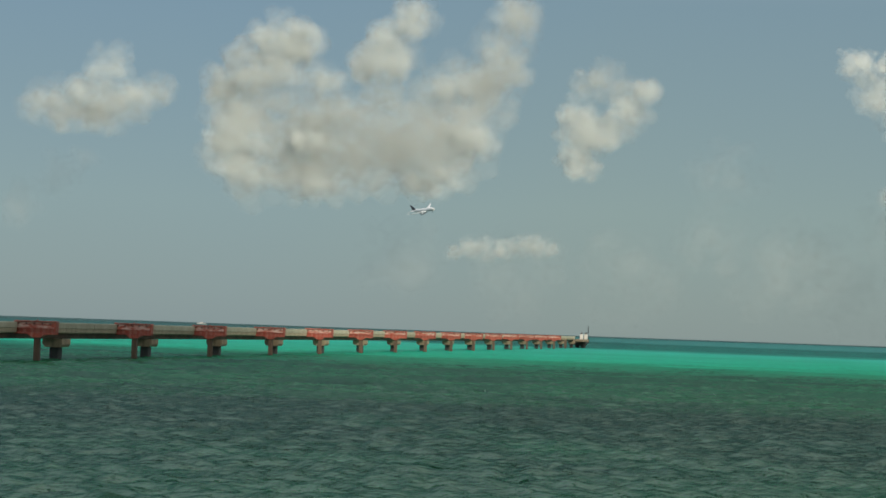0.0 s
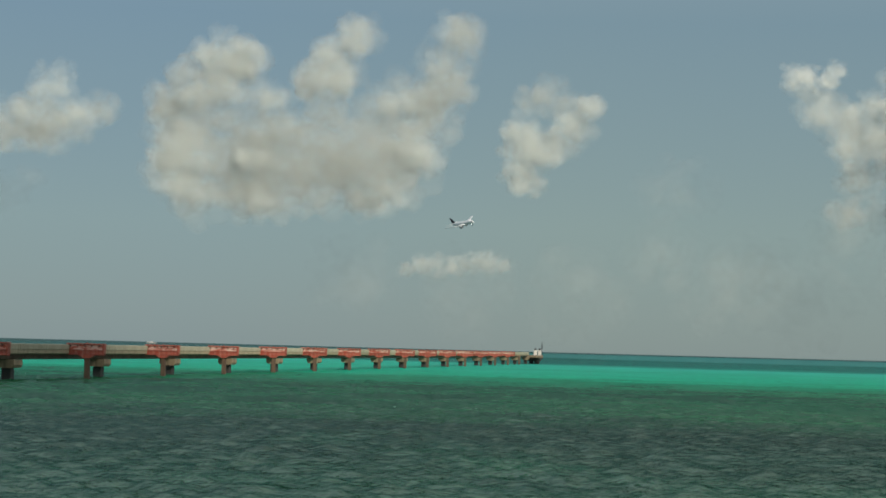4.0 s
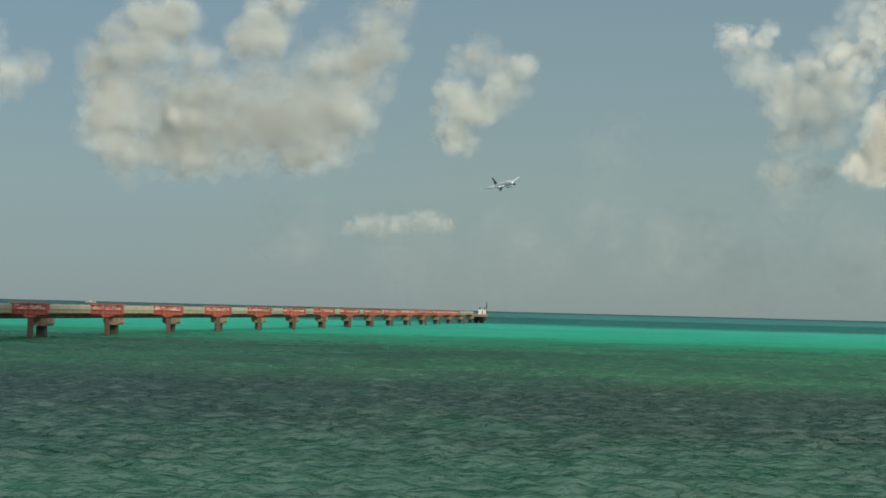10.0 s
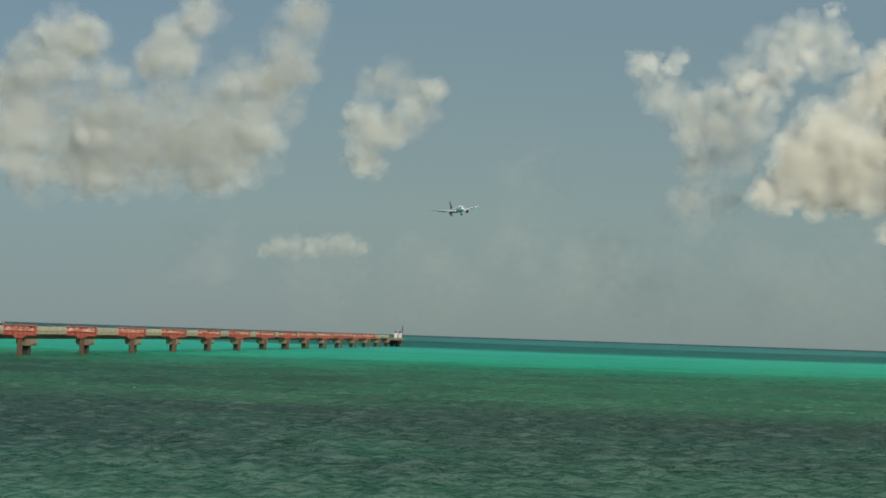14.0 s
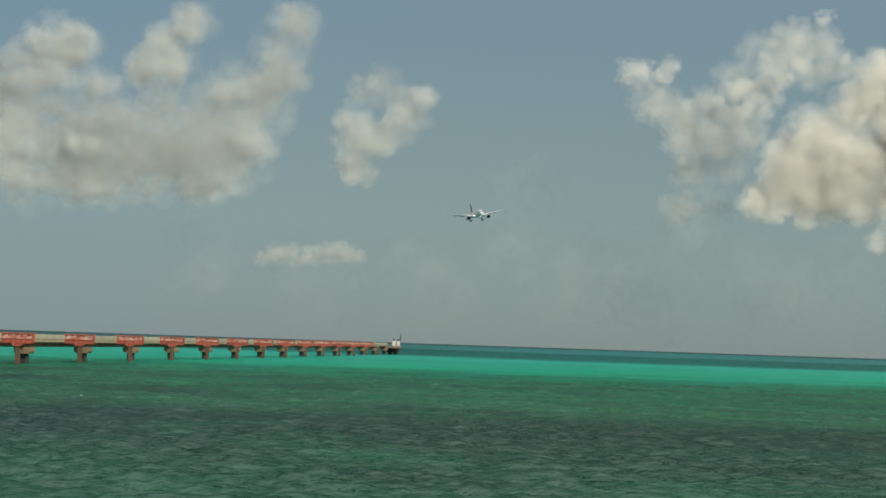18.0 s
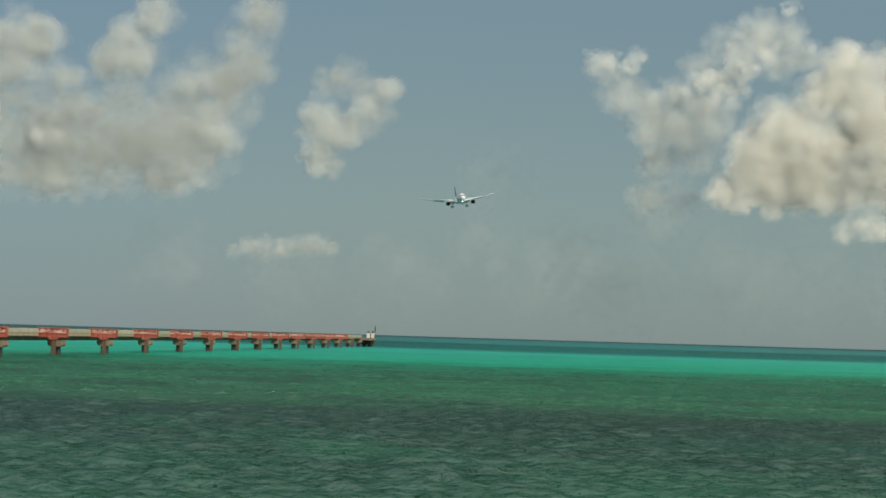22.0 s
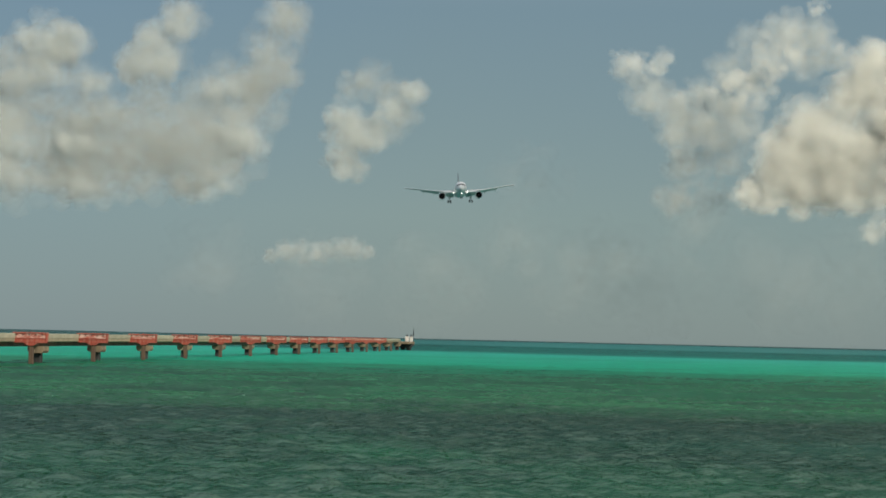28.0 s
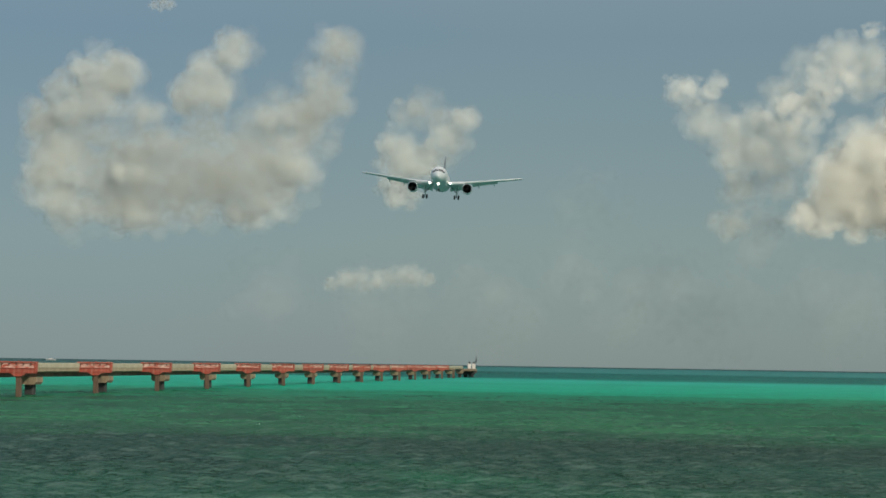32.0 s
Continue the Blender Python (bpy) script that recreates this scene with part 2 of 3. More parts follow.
# piles in the water; on the girder its darkness stands for the deck's shade
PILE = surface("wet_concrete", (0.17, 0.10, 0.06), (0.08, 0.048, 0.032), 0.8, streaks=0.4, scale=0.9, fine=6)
# near black, with the shade below the deck put into the colour
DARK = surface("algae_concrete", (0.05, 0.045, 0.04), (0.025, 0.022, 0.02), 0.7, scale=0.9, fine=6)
RED = surface("faded_red_paint", (0.45, 0.075, 0.04), (0.31, 0.055, 0.033), 0.6, scale=1.6, fine=7, streaks=0.45, stain=(0.48, 0.27, 0.20), spread=0.2)
PINK = peeling()
OFFWHITE = surface("chalky_white_paint", (0.78, 0.73, 0.66), (0.62, 0.56, 0.50), 0.7, scale=1.5, fine=8)
RUST = surface("rusty_lamp_paint", (0.22, 0.05, 0.035), (0.10, 0.04, 0.03), 0.6)
FOAM = surface("white_foam", (0.75, 0.76, 0.74), (0.60, 0.62, 0.60), 0.9, scale=3.0, fine=20)
STEEL = plain("dark_steel", (0.03, 0.03, 0.035), 0.5, 0.6)
SKIN = surface("white_airliner_paint", (0.80, 0.80, 0.78), (0.74, 0.74, 0.72), 0.28, scale=0.3, fine=2.0, bump=0.001, spread=0.0)
WINGGREY = surface("light_grey_wing_paint", (0.78, 0.78, 0.76), (0.72, 0.72, 0.70), 0.35, scale=0.4, fine=2.0, bump=0.001, spread=0.0)
TAILBLUE = plain("dark_tail_paint", (0.030, 0.022, 0.035), 0.35)
CHROME = plain("bare_metal", (0.6, 0.6, 0.6), 0.25, 0.9)
TYRE = plain("black_rubber", (0.015, 0.015, 0.015), 0.8)
FAN = plain("dark_fan", (0.02, 0.02, 0.022), 0.4, 0.5)
GLASS = plain("cockpit_glass", (0.01, 0.012, 0.015), 0.08)
BEAM_LIGHT = plain("landing_light_lens", (0.9, 0.9, 0.9), 0.2, 0.0, 6.0)


# ---- mesh helpers ----
def mesh_of(name, bm, material, smooth=False):
    me = bpy.data.meshes.new(name)
    bmesh.ops.recalc_face_normals(bm, faces=bm.faces)
    for f in bm.faces:
        f.smooth = smooth
    bm.to_mesh(me)
    bm.free()
    me.materials.append(material)
    return me


def part(name, bm, material, parent, label="", smooth=False, m=None):
    ob = new(name, mesh_of(name, bm, material, smooth))
    ob.parent = parent
    if m is not None:
        ob.matrix_basis = m
    return tagged(ob, label)


def again(ob, m, parent=None):
    """One more part on the same mesh."""
    twin = new(ob.name.split(".")[0], ob.data)
    twin.parent = parent or ob.parent
    twin.matrix_basis = m
    if "label" in ob:
        twin["label"] = ob["label"]
    return twin


def box(x0, x1, y0, y1, z0, z1, bevel=0.0, bm=None):
    bm = bm or bmesh.new()
    made = bmesh.ops.create_cube(bm, size=1.0, matrix=Matrix.Translation(((x0 + x1) / 2, (y0 + y1) / 2, (z0 + z1) / 2)) @ Matrix.Diagonal((x1 - x0, y1 - y0, z1 - z0, 1)))
    if bevel:
        edges = list({e_ for v in made["verts"] for e_ in v.link_edges})
        bmesh.ops.bevel(bm, geom=edges, offset=bevel, segments=1, affect="EDGES", profile=0.5)
    return bm


def rings(sections, closed=True, caps=True, bm=None):
    """A skin over rings of points, each with as many points as the next."""
    bm = bm or bmesh.new()
    rows = [[bm.verts.new(p) for p in ring] for ring in sections]
    n = len(rows[0])
    for a_, b_ in zip(rows, rows[1:]):
        for i in range(n if closed else n - 1):
            bm.faces.new((a_[i], a_[(i + 1) % n], b_[(i + 1) % n], b_[i]))
    if caps:
        bm.faces.new(rows[0][::-1])
        bm.faces.new(rows[-1])
    return bm


def tube(p, q, r, n=10, r2=None, bm=None):
    p, q = Vector(p), Vector(q)
    turn = (q - p).to_track_quat("Z", "Y").to_matrix()
    ends = []
    for c, rad in ((p, r), (q, r if r2 is None else r2)):
        ends.append([c + turn @ Vector((rad * math.cos(2 * math.pi * k / n), rad * math.sin(2 * math.pi * k / n), 0)) for k in range(n)])
    return rings(ends, bm=bm)


# ---- sea ----
def wave_height(x, y):
    rng = np.random.default_rng(5)
    z = np.zeros_like(x)
    for length, amp in ((2.4, 0.008), (1.7, 0.011), (1.25, 0.0135), (0.95, 0.014), (0.72, 0.012), (0.55, 0.0085)):
        for _ in range(5):
            k = 2 * math.pi / (length * rng.uniform(0.85, 1.15))
            a_ = radians(rng.normal(192, 33))
            ph = k * (x * math.sin(a_) + y * math.cos(a_)) + rng.uniform(0, 6.28)
            z += 1.55 * amp * (0.75 * np.sin(ph) - 0.17 * np.sin(2 * ph) - 0.13 * np.cos(2 * ph))
    return z


def build_sea():
    turns = np.radians(np.concatenate([np.arange(-20, 44, 0.13), np.arange(46, 340, 3.0)]))
    near = [0.001, 10.0, 20.0, 30.0]
    r = 38.0
    while r < 4800:
        near.append(r)
        r += 0.13 + (r - 38.0) * 0.0026 if r < 300 else r * 0.02
    radii = np.array(near + [4800.0])
    rr, aa = np.meshgrid(radii, turns, indexing="ij")
    x, y = rr * np.sin(aa), rr * np.cos(aa)
    fade = np.clip((420 - rr) / 300, 0, 1) * np.clip((rr - 10) / 20, 0, 1) * ((aa < radians(45)) & (aa > radians(-19.5)))
    z = wave_height(x, y) * fade
    n, m_ = x.shape
    co = np.stack([x, y, z], -1).reshape(-1, 3)
    i, j = np.meshgrid(np.arange(n - 1), np.arange(m_), indexing="ij")
    j2 = (j + 1) % m_
    quads = np.stack([i * m_ + j, i * m_ + j2, (i + 1) * m_ + j2, (i + 1) * m_ + j], -1).reshape(-1, 4)[:, ::-1]
    me = bpy.data.meshes.new("water")
    me.vertices.add(len(co))
    me.vertices.foreach_set("co", co.ravel())
    me.loops.add(quads.size)
    me.loops.foreach_set("vertex_index", quads.ravel())
    me.polygons.add(len(quads))
    me.polygons.foreach_set("loop_start", np.arange(len(quads)) * 4)
    me.polygons.foreach_set("use_smooth", np.ones(len(quads), bool))
    me.update(calc_edges=True)
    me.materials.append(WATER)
    return tagged(new("water", me), "choppy green sea turning turquoise over a sandbank", "sea", kind="structure")


sea = build_sea()


def build_foam():
    """A few small breaking crests, scattered over the shallow water."""
    rng = random.Random(12)
    bm = bmesh.new()
    for _ in range(7):
        far = 62 * (260 / 62) ** rng.random()
        side = radians(rng.uniform(-12, 18))
        x, y = far * math.sin(side), far * math.cos(side)
        for _ in range(rng.randint(1, 2)):
            w = rng.uniform(0.012, 0.03)
            at = Matrix.Translation((x + rng.uniform(-0.08, 0.08), y + rng.uniform(-0.1, 0.1), 0.06)) @ Matrix.Rotation(rng.uniform(0, 3), 4, "Z")
            bmesh.ops.create_icosphere(bm, subdivisions=1, radius=w, matrix=at @ Matrix.Diagonal((1.5, 0.7, 0.5, 1)))
    ob = new("foam", mesh_of("foam", bm, FOAM, True))
    return tagged(ob, "small white flecks of foam on the waves", "foam", kind="stuff")


foam = build_foam()

# ---- pier ----
PIER = pose(-29.64, 149.82, 0, 0, 0, -10.30)  # along +Y it runs out to sea; its lights stand on the +X side
BAY, BENT = 21.947, 9.8
FIRST, LAST = -3, 16


def build_pier():
    pier = new("approach_light_pier")
    pier.matrix_world = PIER
    tagged(pier, "long weathered concrete pier on piles carrying runway approach lights", "pier")
    # the deck and the girder below it, one length from bent to bent
    L = BAY - 0.03
    deck = bmesh.new()
    box(-3.25, -1.42, 0, L, 2.40, 2.84, 0.03, deck)
    for k in range(4):
        box(-1.42, -1.39, 0.4 + k * 5.9, 0.52 + k * 5.9, 2.42, 2.80, 0.0, deck)
    fascia = rings([[(-3.15, s, 2.02), (-1.55, s, 2.02), (-1.46, s, 2.10), (-1.46, s, 2.397), (-3.22, s, 2.397), (-3.22, s, 2.10)] for s in (0, L)])
    girder = rings([[(-2.90, s, 1.60), (-1.98, s, 1.60), (-1.90, s, 1.68), (-1.90, s, 2.017), (-2.98, s, 2.017), (-2.98, s, 1.68)] for s in (0, L)])
    cap = rings([[(-3.0, s, 1.597), (-1.40, s, 1.597), (-1.40, s, 1.16), (-1.56, s, 0.94), (-2.78, s, 0.94), (-3.0, s, 1.16)] for s in (-0.95, 0.95)])
    stem = box(-2.62, -1.84, -0.42, 0.42, -1.5, 0.937, 0.06)
    first = None
    for i in range(FIRST, LAST + 1):
        y = BENT + i * BAY
        if first is None:
            # girder and column carry shade from the deck in their colours
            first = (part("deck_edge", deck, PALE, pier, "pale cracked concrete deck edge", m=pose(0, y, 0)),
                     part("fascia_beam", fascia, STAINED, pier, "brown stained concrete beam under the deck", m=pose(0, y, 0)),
                     part("girder", girder, PILE, pier, "stained concrete girder set back, coloured dark for the deck's shade", m=pose(0, y, 0)),
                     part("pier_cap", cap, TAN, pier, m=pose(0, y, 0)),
                     part("pier_column", stem, DARK, pier, "concrete column, coloured dark for the shade under the deck", m=pose(0, y, 0)))
        else:
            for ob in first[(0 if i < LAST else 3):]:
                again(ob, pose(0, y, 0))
    part("front_pile", box(-0.26, 0.26, -0.26, 0.26, -1.5, 1.9, 0.04), PILE, pier, "square brown concrete pile", m=pose(0, 15 * BAY, 0))
    part("cross_beam", box(-1.55, 0.3, -0.25, 0.25, 1.904, 2.25, 0.03), TAN, pier, m=pose(0, 15 * BAY, 0))
    return pier


def build_light_bar():
    bar = new("approach_light_bar")
    x0, x1, y0, y1, z0, z1 = -1.68, 1.53, -0.32, 0.32, 1.98, 2.97
    zm = z0 + 0.42
    part("bottom_rail", box(x0, x1, y0, y1, z0, z0 + 0.12, 0.02), RED, bar)
    part("top_rail", box(x0, x1 + 0.05, y0 - 0.04, y1 + 0.04, z1 - 0.11, z1, 0.02), RED, bar)
    part("middle_rail", box(x0 + 0.083, x1 - 0.083, y0, y0 + 0.1, zm - 0.04, zm + 0.04, 0.01), RED, bar)
    post = part("post", box(-0.04, 0.04, y0, y1, z0 + 0.123, z1 - 0.113, 0.01), RED, bar, m=pose(x0 + 0.04, 0, 0))
    again(post, pose(x1 - 0.04, 0, 0))
    step = (x1 - x0 - 0.10) / 5
    part("lower_board", box(x0 + 0.085, x1 - 0.085, y0 + 0.05, y0 + 0.08, z0 + 0.125, zm - 0.043, 0.005), RED, bar)
    part("upper_board", box(x0 + 0.085, x1 - 0.085, y0 + 0.05, y0 + 0.08, zm + 0.043, z1 - 0.115, 0.005), PINK, bar, "red board with peeling pinkish patches")
    part("side_panel", box(-0.02, 0.02, y0 + 0.02, y1 - 0.02, z0 + 0.125, z1 - 0.115), RED, bar, m=pose(x1 + 0.022, 0, 0))
    part("back_panel", box(x0, x1, y1 + 0.003, y1 + 0.03, z0 + 0.125, z1 - 0.115), RED, bar)
    # round lamps in a row under the top rail, and a stub on it
    lamp = part("lamp", tube((0, y0 + 0.048, 0), (0, y0 - 0.10, 0), 0.055, 10, 0.07), RUST, bar, "small dark approach lamp", m=pose(x0 + 0.05 + step / 2, 0, z1 - 0.22))
    for k in range(1, 5):
        again(lamp, pose(x0 + 0.05 + (k + 0.5) * step, 0, z1 - 0.22))
    part("sensor", tube((0, 0, z1 + 0.002), (0, 0, z1 + 0.10), 0.08, 10, 0.06), RUST, bar, "small rusty stub on the top rail")
    part("support_post", box(-0.21, 0.21, -0.21, 0.21, -1.5, z0 - 0.253, 0.04), PILE, bar, "square brown concrete post in the water", m=pose(0.06, 0, 0))
    br = rings([[(-0.62, s, z0 - 0.003), (0.74, s, z0 - 0.003), (0.34, s, z0 - 0.25), (-0.22, s, z0 - 0.25)] for s in (-0.32, 0.32)])
    part("bracket", br, RED, bar)
    return tagged(bar, "red painted steel approach light bar on a concrete post", "light bar", "light bars along the pier")


pier = build_pier()
bar = build_light_bar()
bar.matrix_basis = PIER @ pose(0, FIRST * BAY, 0)
for i in range(FIRST + 1, 15):
    copy_thing(bar, PIER @ pose(0, i * BAY, 0))


def build_end_station():
    st = new("end_light_station")
    st.matrix_basis = PIER @ pose(0, 373.0, 0)
    part("platform", box(-3.3, 0.4, -9.3, 4.0, 1.55, 2.15, 0.06), TAN, st)
    part("cap", rings([[(-3.1, s, 1.547), (0.2, s, 1.547), (0.2, s, 0.95), (-0.4, s, 0.55), (-2.6, s, 0.55), (-3.1, s, 0.95)] for s in (-1.6, 2.6)]), DARK, st)
    p = part("pile", box(-0.5, 0.5, -0.5, 0.5, -1.5, 0.547, 0.05), DARK, st, m=pose(-0.75, 0, 0))
    again(p, pose(-2.1, 0, 0))
    again(p, pose(-0.75, 2.0, 0))
    c = part("cabinet", box(-0.40, 0.40, -0.4, 0.4, 2.153, 3.45, 0.04), OFFWHITE, st, "white equipment cabinet", m=pose(-1.15, 0, 0))
    again(c, pose(-0.1, 0.6, 0))
    lamp = part("lamp", tube((0, 0, 3.453), (0, 0, 3.90), 0.26, 12, 0.22), STEEL, st, "dark round signal lamp", m=pose(-1.15, 0, 0))
    again(lamp, pose(-0.1, 0.6, 0))
    part("strut", tube((0.30, 3.2, 1.54), (-0.70, 1.6, 0.10), 0.14, 8), RUST, st, "rusty slanting strut")
    part("mast", tube((0.25, 2.6, 2.153), (0.25, 2.6, 5.5), 0.06, 10, 0.05), STEEL, st, "thin dark mast")
    part("mast_head", tube((0.25, 2.6, 3.8), (0.25, 2.6, 5.1), 0.15, 10, 0.09), STEEL, st)
    return tagged(st, "concrete end platform with white cabinets and dark mast", "light station")


build_end_station()


# ---- airliner ----
def build_airliner():
    jet = new("airliner")
    N = 28
    prof = [(22.5, 0.05, -0.95), (22.25, 0.55, -0.93), (21.8, 0.92, -0.87), (21.1, 1.30, -0.76), (20.1, 1.76, -0.52), (19.0, 2.08, -0.26), (17.5, 2.34, -0.08), (14.5, 2.5, 0.0), (10, 2.515, 0), (0, 2.515, 0),
            (-8, 2.515, 0.0), (-12, 2.38, 0.12), (-16, 2.05, 0.42), (-20, 1.55, 0.85), (-24, 0.95, 1.30), (-26.7, 0.42, 1.62), (-27.5, 0.12, 1.70)]
    secs = [[(r * math.cos(2 * math.pi * k / N), y, zc + 1.04 * r * math.sin(2 * math.pi * k / N)) for k in range(N)] for y, r, zc in prof]
    fus = part("fuselage", rings(secs), SKIN, jet, smooth=True)
    belly = []
    for y, w, h in ((7.5, 0.6, 0.3), (5.5, 2.0, 0.9), (1.0, 2.5, 1.2), (-4.0, 2.4, 1.15), (-8.0, 1.2, 0.5)):
        belly.append([(w * math.cos(2 * math.pi * k / 16), y, -1.75 + h * math.sin(2 * math.pi * k / 16)) for k in range(16)])
    part("belly_fairing", rings(belly), WINGGREY, jet, smooth=True)
    # cockpit windows
    for s in (-1, 1):
        for k, (a0, a1) in enumerate(((4, 24), (27, 46), (49, 66))):
            pts = []
            for yy, lift in ((21.0 - 0.30 * k, 0.0), (20.15 - 0.35 * k, 0.0)):
                r = np.interp(yy, [p[0] for p in prof[::-1]], [p[1] for p in prof[::-1]]) + 0.04
                zc = np.interp(yy, [p[0] for p in prof[::-1]], [p[2] for p in prof[::-1]])
                row = [(s * r * math.sin(radians(a_)), yy, zc + 1.04 * r * math.cos(radians(a_))) for a_ in (a0, (a0 + a1) / 2, a1)]
                pts.append(row)
            outer = pts
            inner = [[(x * 0.98, y - 0.02, z * 0.98) for x, y, z in row] for row in pts]
            ring = outer[0] + outer[1][::-1]
            ring2 = inner[0] + inner[1][::-1]
            part("cockpit_window", rings([ring, ring2]), GLASS, jet, "dark cockpit window pane")

    def section(x, le, chord, z, thick, twist=0.0):
        shape = ((1.0, 0.0), (0.98, 0.32), (0.90, 0.62), (0.70, 0.90), (0.40, 0.75), (0.0, 0.06), (0.0, -0.06), (0.40, -0.32), (0.70, -0.45), (0.90, -0.38), (0.98, -0.22))
        return [(x, le - chord * (1 - u), z + thick * chord * w * 0.62 + twist * (u - 0.6)) for u, w in shape]

    for s in (-1, 1):
        # wing: root, kink, tip
        wing = [section(s * 2.0, 6.3, 11.0, -1.45, 0.15), section(s * 7.6, 2.3, 7.0, -0.50, 0.125), section(s * 15.0, -2.9, 4.8, 0.74, 0.11), section(s * 23.2, -8.3, 3.2, 2.20, 0.11), section(s * 23.9, -9.0, 2.1, 2.32, 0.10)]
        part("wing", rings(wing), WINGGREY, jet, smooth=True)
        part("slat", rings([section(s * 8.6, 2.25, 1.4, -0.56, 0.45, 0.45), section(s * 15.0, -2.3, 1.2, 0.62, 0.45, 0.35), section(s * 22.8, -7.85, 0.95, 2.10, 0.45, 0.25)]), SKIN, jet, "extended white slat")
        part("slat", rings([section(s * 3.3, 5.95, 1.2, -1.42, 0.6, 0.45), section(s * 7.1, 3.2, 1.1, -1.0, 0.6, 0.4)]), SKIN, jet, "extended white slat")
        fl = rings([section(s * 2.6, -4.4, 2.6, -1.85, 0.12, 1.2), section(s * 7.3, -4.5, 2.2, -1.15, 0.12, 1.0)])
        flap = part("flap", fl, WINGGREY, jet, "lowered grey flap")
        fl = rings([section(s * 9.0, -5.3, 1.9, -0.48, 0.12, 0.7), section(s * 16.5, -8.1, 1.4, 0.92, 0.12, 0.45)])
        part("flap", fl, WINGGREY, jet, "lowered grey flap")
        for fx, fy, fz in ((5.0, -4.3, -1.65), (11.0, -5.6, -0.42), (15.5, -7.4, 0.42)):
            part("flap_fairing", rings([[(s * fx + w * math.cos(q), fy + dy, fz - dz + w * math.sin(q)) for q in np.linspace(0, 2 * math.pi, 9)[:-1]] for dy, w, dz in ((2.4, 0.05, 0), (1.2, 0.24, 0.1), (-0.4, 0.22, 0.4), (-1.8, 0.04, 0.8))]), WINGGREY, jet, smooth=True)
        # engine
        ex, ez = s * 7.9, -2.75
        M = 22
        prof_e = ((7.3, 1.28), (7.45, 1.36), (7.2, 1.46), (6.0, 1.52), (4.0, 1.45), (2.4, 1.18), (1.4, 0.85))
        eng = part("engine", rings([[(ex + r * math.cos(2 * math.pi * k / M), y, ez + r * math.sin(2 * math.pi * k / M)) for k in range(M)] for y, r in prof_e], caps=False), SKIN, jet, "white engine nacelle", smooth=True)
        part("inlet_lip", rings([[(ex + r * math.cos(2 * math.pi * k / M), y, ez + r * math.sin(2 * math.pi * k / M)) for k in range(M)] for y, r in ((7.18, 1.475), (7.46, 1.39), (7.5, 1.33), (7.38, 1.26), (6.6, 1.22))], caps=False), CHROME, eng, "polished metal lip", smooth=True)
        part("fan", rings([[(ex + r * math.cos(2 * math.pi * k / M), y, ez + r * math.sin(2 * math.pi * k / M)) for k in range(M)] for y, r in ((6.4, 1.235), (6.35, 0.4), (6.75, 0.22), (6.95, 0.03))]), FAN, eng, "dark engine fan", smooth=True)
        part("exhaust", rings([[(ex + r * math.cos(2 * math.pi * k / M), y, ez + r * math.sin(2 * math.pi * k / M)) for k in range(M)] for y, r in ((2.6, 0.9), (1.2, 0.7), (0.2, 0.25))]), FAN, eng, smooth=True)
        part("pylon", rings([[(ex - w, y, z0), (ex + w, y, z0), (ex + w, y, z1), (ex - w, y, z1)] for y, w, z0, z1 in ((5.6, 0.08, -1.4, -1.15), (3.5, 0.22, -1.6, -0.95), (-0.5, 0.15, -1.5, -0.95))]), SKIN, jet)
        # tailplane
        part("tailplane", rings([section(s * 0.8, -18.2, 5.8, 1.15, 0.11), section(s * 9.3, -24.2, 2.1, 2.0, 0.10)]), WINGGREY, jet, smooth=True)
        # main gear
        gx = s * 4.65
        gear = part("main_gear_leg", tube((gx, -2.6, -1.6), (gx, -2.6, -4.6), 0.20, 12), CHROME, jet)
        part("bogie", tube((gx, -1.6, -4.75), (gx, -3.6, -4.45), 0.16, 10), STEEL, gear)
        part("gear_door", box(gx + s * 0.5 - 0.05, gx + s * 0.5 + 0.05, -3.4, -1.8, -3.3, -1.8), WINGGREY, gear)
        part("side_strut", tube((gx - s * 1.4, -2.6, -1.9), (gx, -2.6, -3.4), 0.11, 8), STEEL, gear)
        for dx in (-0.57, 0.57):
            for wy, wz in ((-1.7, -4.75), (-3.4, -4.5)):
                wheel = rings([[(gx + dx + a_, wy + r * math.cos(2 * math.pi * k / 18), wz + r * math.sin(2 * math.pi * k / 18)) for k in range(18)] for a_, r in ((-0.22, 0.30), (-0.22, 0.52), (-0.15, 0.60), (0.15, 0.60), (0.22, 0.52), (0.22, 0.30))])
                part("wheel", wheel, TYRE, gear, smooth=False)
        # landing lights in the wing roots
        part("landing_light", tube((s * 2.95, 5.45, -1.32), (s * 2.95, 5.95, -1.32), 0.22, 14), BEAM_LIGHT, jet, "lit white landing light")
    # fin
    fin = []
    for z, le, chord, th in ((1.6, -14.3, 8.6, 0.10), (3.0, -16.3, 7.4, 0.10), (9.5, -22.6, 3.0, 0.09)):
        fin.append([(w * th * chord * 0.5, le - chord * (1 - u), z) for u, w in ((1, 0), (0.93, 0.45), (0.7, 0.8), (0.4, 0.7), (0, 0.05), (0, -0.05), (0.4, -0.7), (0.7, -0.8), (0.93, -0.45))])
    part("fin", rings(fin), TAILBLUE, jet, "dark painted tail fin", smooth=True)
    ng = part("nose_gear_leg", tube((0, 17.7, -2.0), (0, 17.5, -4.3), 0.14, 10), CHROME, jet)
